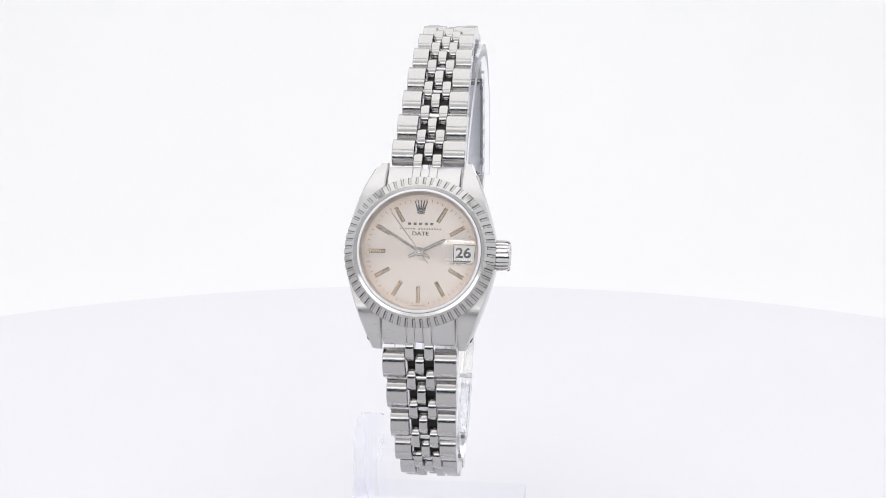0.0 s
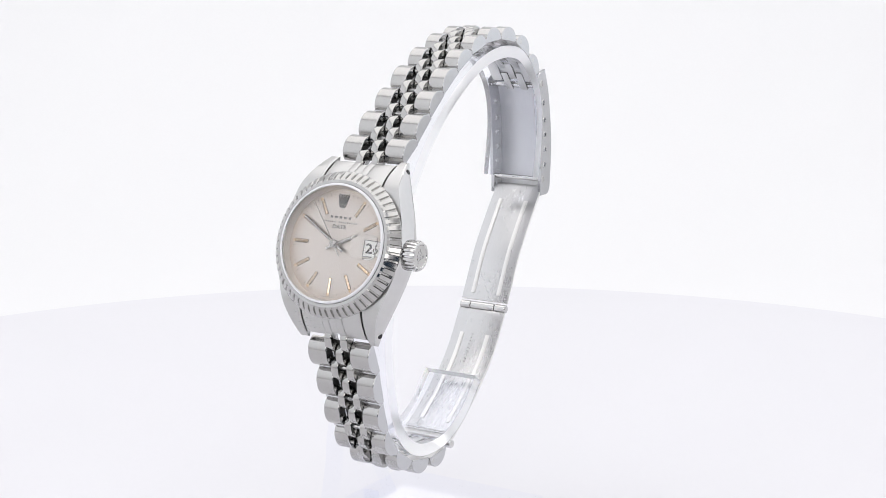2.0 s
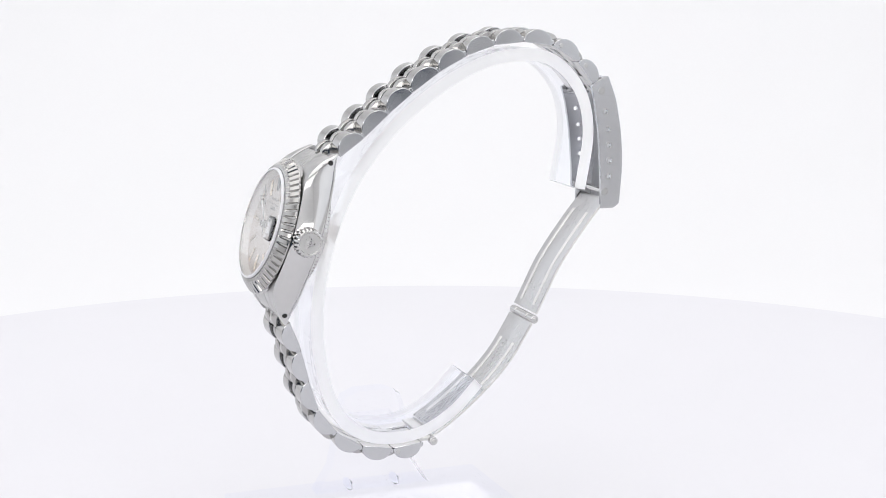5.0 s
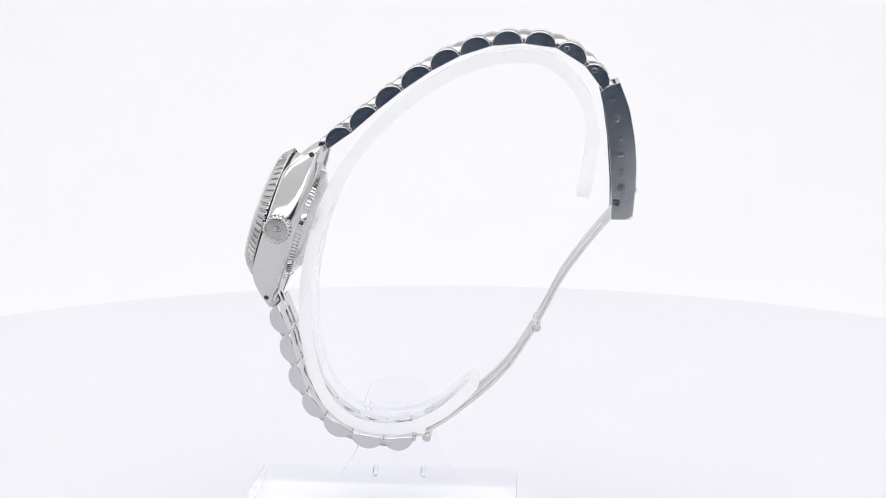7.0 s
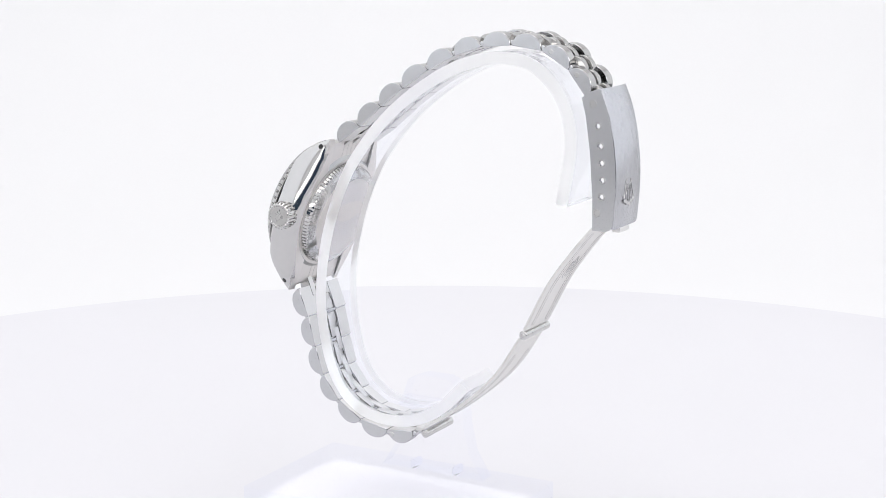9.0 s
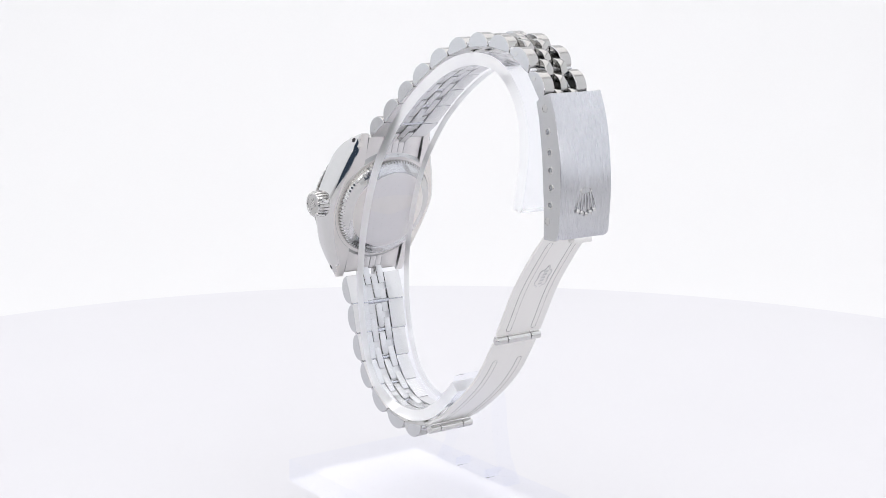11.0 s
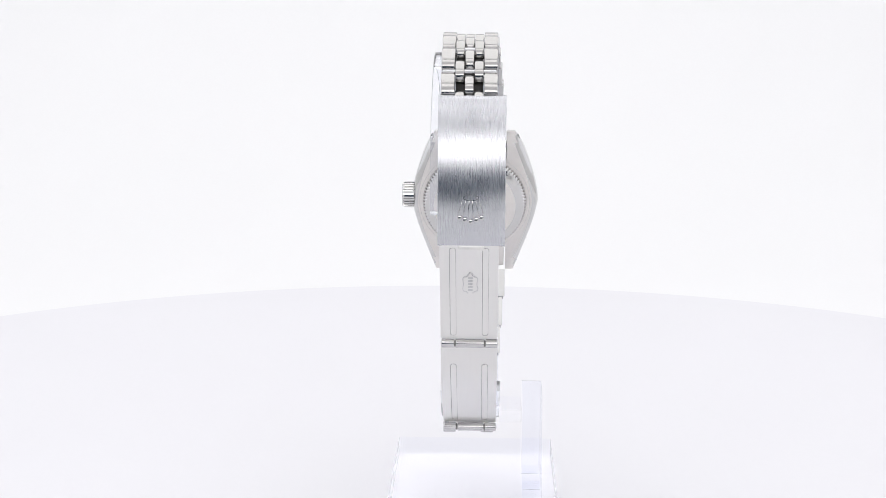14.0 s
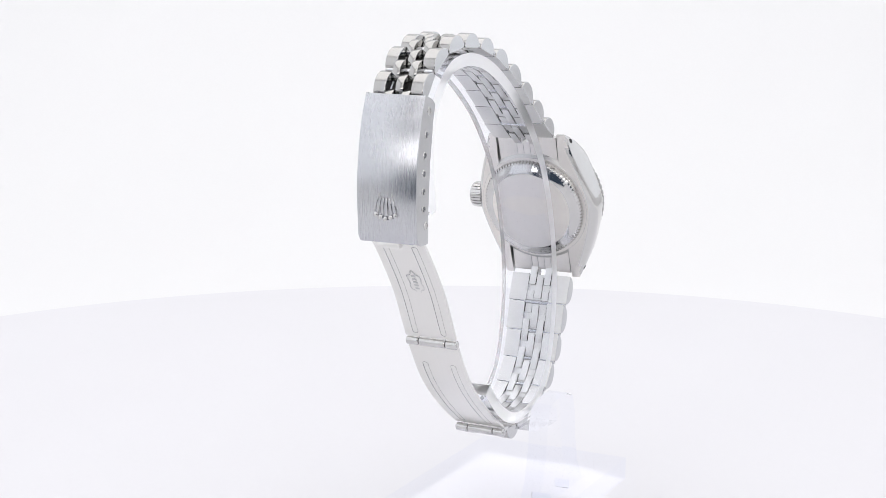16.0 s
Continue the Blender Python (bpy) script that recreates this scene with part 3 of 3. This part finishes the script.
def clasp(watch):
    outer = smooth_line([(30.7, 89.0), (32.5, 84.1), (33.7, 77.7), (34.1, 71.2), (33.6, 63.3)], 8)
    foot = [outer[-1] + (outer[-2] - outer[-1]).normalized() * d for d in (0.66, 0.4, 0.2, 0.07)]
    shape = outer[:-1] + foot + outer[-1:]
    edge = [5.82] * (len(outer) - 1) + [5.74, 5.6, 5.38, 5.12, 4.85]
    bm = band(shape, 0.8, [X0 - e for e in edge], [X0 + e for e in edge], 0.3)
    for f in bm.faces:
        f.normal_update()
        # The cover's inner face is paler and rougher than its outside.
        f.material_index = 1 if f.normal.y < -0.5 else 0
    c = part("clasp_cover", bm, clasp_brushed, watch, "long satin steel folding clasp cover")
    c.data.materials.append(clasp_inside)
    inner = [(29.6, 63.0), (29.5, 69.0), (28.8, 77.7), (27.8, 84.1), (27.0, 87.2), (28.2, 88.2)]
    holes = [(29.2, 86.2), (30.2, 82.2), (30.8, 78.6), (31.1, 75.5), (31.3, 72.4), (31.2, 69.3), (30.4, 66.3)]
    flange = holed_plate([(p.x - 0.15, p.y) for p in outer[:-1]] + [(33.35, 63.9), (32.9, 63.3), (32.2, 63.0)] + inner, holes, 0.52, 0.7)
    for s in (-1, 1):
        f = part("clasp_side", flange, None, watch, "clasp side plate with adjustment holes", pose(X0 + s * 5.5, 0, 0))
        for k, (y, z) in enumerate(holes):
            ring = lathe([(0.52, -0.42), (0.72, -0.42), (0.76, -0.36), (0.76, 0.36), (0.72, 0.42), (0.52, 0.42), (0.52, -0.42)], 20)
            if k in (0, 6):
                merge(ring, disc_mesh(0.5, -0.35, 0.38, 20))
            part("hole_rim", ring, polished, f, m=pose(0, y, z, 0, 90, 0))
    part("spring_bar", rod(0.5, 10.6, 16), polished, watch, m=pose(X0, 30.4, 66.3))
    part("spring_bar", rod(0.5, 10.6, 16), polished, watch, m=pose(X0, 29.2, 86.2))
    part("release_tab", bevel(box(X0 - 2.2, X0 + 2.2, 31.9, 33.6, 62.3, 63.4), 0.3), blade_steel, watch)
    # emblem on the cover: a plain fan of raised outlines below a ring
    bm = bmesh.new()
    for k in range(-2, 3):
        turn = Matrix.Translation((0.40 * k, 0, 0)) @ Matrix.Rotation(radians(7.0 * k), 4, "Z")
        merge(bm, lathe([(0.36, -0.05), (0.36, 0.05), (0.27, 0.14), (0, 0.2)], 16), turn @ Matrix.Translation((0, -3.65 + 0.25 * abs(k), 0)))
    for k in (-2.5, -1.5, -0.5, 0.5, 1.5, 2.5):
        merge(bm, box(-0.05, 0.05, -3.35 + 0.25 * abs(k), -0.4, -0.1, 0.09, 0.04), Matrix.Translation((0.40 * k, 0, 0)) @ Matrix.Rotation(radians(7.0 * k), 4, "Z"))
    ring = lathe([(0.78, -0.1), (1.0, -0.1), (1.0, 0.08), (0.95, 0.14), (0.83, 0.14), (0.78, 0.08), (0.78, -0.1)], 28)
    merge(bm, ring, Matrix.Diagonal((1.2, 0.5, 1, 1)))
    part("emblem", bm, polished, c, "raised fan-shaped emblem", Matrix(((-1, 0, 0, X0 + 0.1), (0, -0.04, 1, 34.13), (0, 1, 0.04, 71.8), (0, 0, 0, 1))) @ Matrix.Diagonal((1.22, 1.15, 1, 1)))
    # folding blades
    up = smooth_line([(31.0, 64.6), (26.6, 59.4), (21.3, 52.1), (17.7, 45.3), (16.2, 42.4)], 8)
    lo = smooth_line([(15.3, 40.6), (10.9, 33.7), (5.9, 28.3), (-0.8, 22.8), (-5.5, 19.7)], 8)
    for name, line, lab in (("upper_blade", up, "curved folding blade with two ribs"), ("lower_blade", lo, "curved folding blade with two ribs")):
        bm = band(line, 0.55, X0 - 4.85, X0 + 5.7, 0.12)
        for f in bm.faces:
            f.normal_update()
            # Faces turned up and inward take the shaded copy.
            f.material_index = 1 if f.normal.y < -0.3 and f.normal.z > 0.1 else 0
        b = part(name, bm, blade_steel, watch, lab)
        b.data.materials.append(blade_shade)
        cut = line[5:-4]
        for x in (-2.55, 3.35):
            shift = []
            for i, p in enumerate(cut):
                dd = (cut[min(i + 1, len(cut) - 1)] - cut[max(i - 1, 0)]).normalized()
                shift.append(p - Vector((dd.y, -dd.x)) * -0.72)
            part("rib", band(shift, -0.3, X0 + x - 0.47, X0 + x + 0.47, 0.28), blade_steel, b)
            for side, wide in ((-0.55, 0.02), (0.55, 0.045)):
                part("groove", band(cut, -0.03, X0 + x + side - wide, X0 + x + side + wide), groove_steel, b)
            for p, q in ((cut[0], cut[1]), (cut[-1], cut[-2])):
                arc = bmesh.new()
                d = (p - q).normalized()
                for k in range(7):
                    merge(arc, box(-0.13, 0.13, -0.045, 0.045, -0.03, 0.03), Matrix.Rotation(radians(30 * k), 4, "Z") @ Matrix.Translation((0.55, 0, 0)) @ Matrix.Rotation(radians(90), 4, "Z"))
                side = Vector((d.y, -d.x)) if p is cut[-1] else Vector((-d.y, d.x))
                part("groove_end", arc, groove_steel, b, m=Matrix(((1, 0, 0, X0 + x), (0, d.x, side.x, p.x), (0, d.y, side.y, p.y), (0, 0, 0, 1))), smooth=0)
    p, q = Vector((12.3, 36.0)), Vector((8.6, 31.2))
    d = (q - p).normalized()
    bm = bmesh.new()
    for k in range(9):
        merge(bm, box(-0.17, 0.17, -0.09, 0.09, 0, 0.03), pose(0, (q - p).length * k / 8, 0))
    part("stamp", bm, groove_steel, watch, "row of worn stamped marks", Matrix(((1, 0, 0, X0), (0, d.x, d.y, p.x + d.y * 0.58), (0, d.y, -d.x, p.y - d.x * 0.58), (0, 0, 0, 1))), 0)
    for (y, z) in ((15.7, 41.4), (-5.6, 18.7)):
        for x0, x1 in ((-4.9, -2.6), (-2.45, 2.95), (3.1, 5.6)):
            part("hinge_knuckle", rod(0.85, x1 - x0, 20), polished, watch, m=pose(X0 + (x0 + x1) / 2, y, z))
        # The pin's dark colour stands in for shade in the gaps between knuckles.
        part("hinge_pin", rod(0.68, 10.28, 20), dark_steel, watch, m=pose(X0 + 0.35, y, z))
        part("pin_end", rod(0.45, 10.7, 16), polished, watch, m=pose(X0 + 0.35, y, z))
    part("end_plate", bevel(box(X0 - 4.6, X0 + 4.6, -8.4, -5.8, 18.6, 19.5), 0.2), blade_steel, watch)
    # worn stamp on the blade, a plain scalloped outline round a row of bars
    stamp = bmesh.new()
    for k in range(44):
        t = 2 * math.pi * k / 44
        r = 1 + 0.13 * math.cos(6 * t)
        merge(stamp, box(-0.22, 0.22, -0.05, 0.05, -0.05, 0.035), Matrix.Translation((1.35 * r * math.sin(t), 2.75 * r * math.cos(t), 0)) @ Matrix.Rotation(math.atan2(-2.75 * math.sin(t), 1.35 * math.cos(t)), 4, "Z"))
    for k in range(5):
        merge(stamp, box(-0.42, 0.42, -1.75 + 0.8 * k, -1.35 + 0.8 * k, -0.05, 0.03))
        merge(stamp, box(-0.3, 0.3, -1.66 + 0.8 * k, -1.56 + 0.8 * k, -0.05, 0.045))
    part("stamp", stamp, blade_shade, watch, "worn scalloped stamp", Matrix(((-1, 0, 0, X0 + 0.2), (0, 0.588, 0.809, 22.75), (0, 0.809, -0.588, 54.15), (0, 0, 0, 1))), 30)


def holed_plate(outline, holes, radius, thick):
    """A flat plate in y and z with round holes through it."""
    cu = bpy.data.curves.new("plate", "CURVE")
    cu.dimensions, cu.fill_mode, cu.extrude, cu.bevel_depth = "2D", "BOTH", thick / 2 - 0.05, 0.05
    rings = [outline] + [[(y + radius * math.cos(2 * math.pi * k / 16), z + radius * math.sin(2 * math.pi * k / 16)) for k in range(16)] for y, z in holes]
    for r in rings:
        sp = cu.splines.new("POLY")
        sp.points.add(len(r) - 1)
        for p, (y, z) in zip(sp.points, r):
            p.co = (y, z, 0, 1)
        sp.use_cyclic_u = True
    ob = new("plate", cu)
    me = bpy.data.meshes.new_from_object(ob.evaluated_get(bpy.context.evaluated_depsgraph_get()))
    bpy.data.objects.remove(ob)
    me.transform(Matrix(((0, 0, 1, 0), (1, 0, 0, 0), (0, 1, 0, 0), (0, 0, 0, 1))))
    me.transform(Matrix.Scale(MM, 4))
    me.materials.clear()
    me.materials.append(side_steel)
    return me


def wristwatch():
    watch = thing("wristwatch", "small steel wristwatch with five-piece link bracelet on a clear stand", "wristwatch")
    case_body(watch)
    bezel(watch)
    dial(watch)
    crystal(watch)
    winding_crown(watch)
    case_back(watch)
    end_link(watch, 1)
    end_link(watch, -1)
    bracelet(watch, UPPER, (0.15, 0.085, 0.0, 0.6), 1, {8: -1.5, 9: -1.4}, 4.95, 0.25)
    bracelet(watch, LOWER, (-0.05, 0.14, -0.1, 0.75), -1, {6: -2.0}, 5.05, 0.32)
    clasp(watch)
    return watch


table = turntable()
stand = watch_stand()
watch = wristwatch()


def motions():
    for ob in (table, stand, watch):
        walk(ob, [(t, pose(0, 0, 0, 0, 0, a)) for t, a in TURN])


motions()
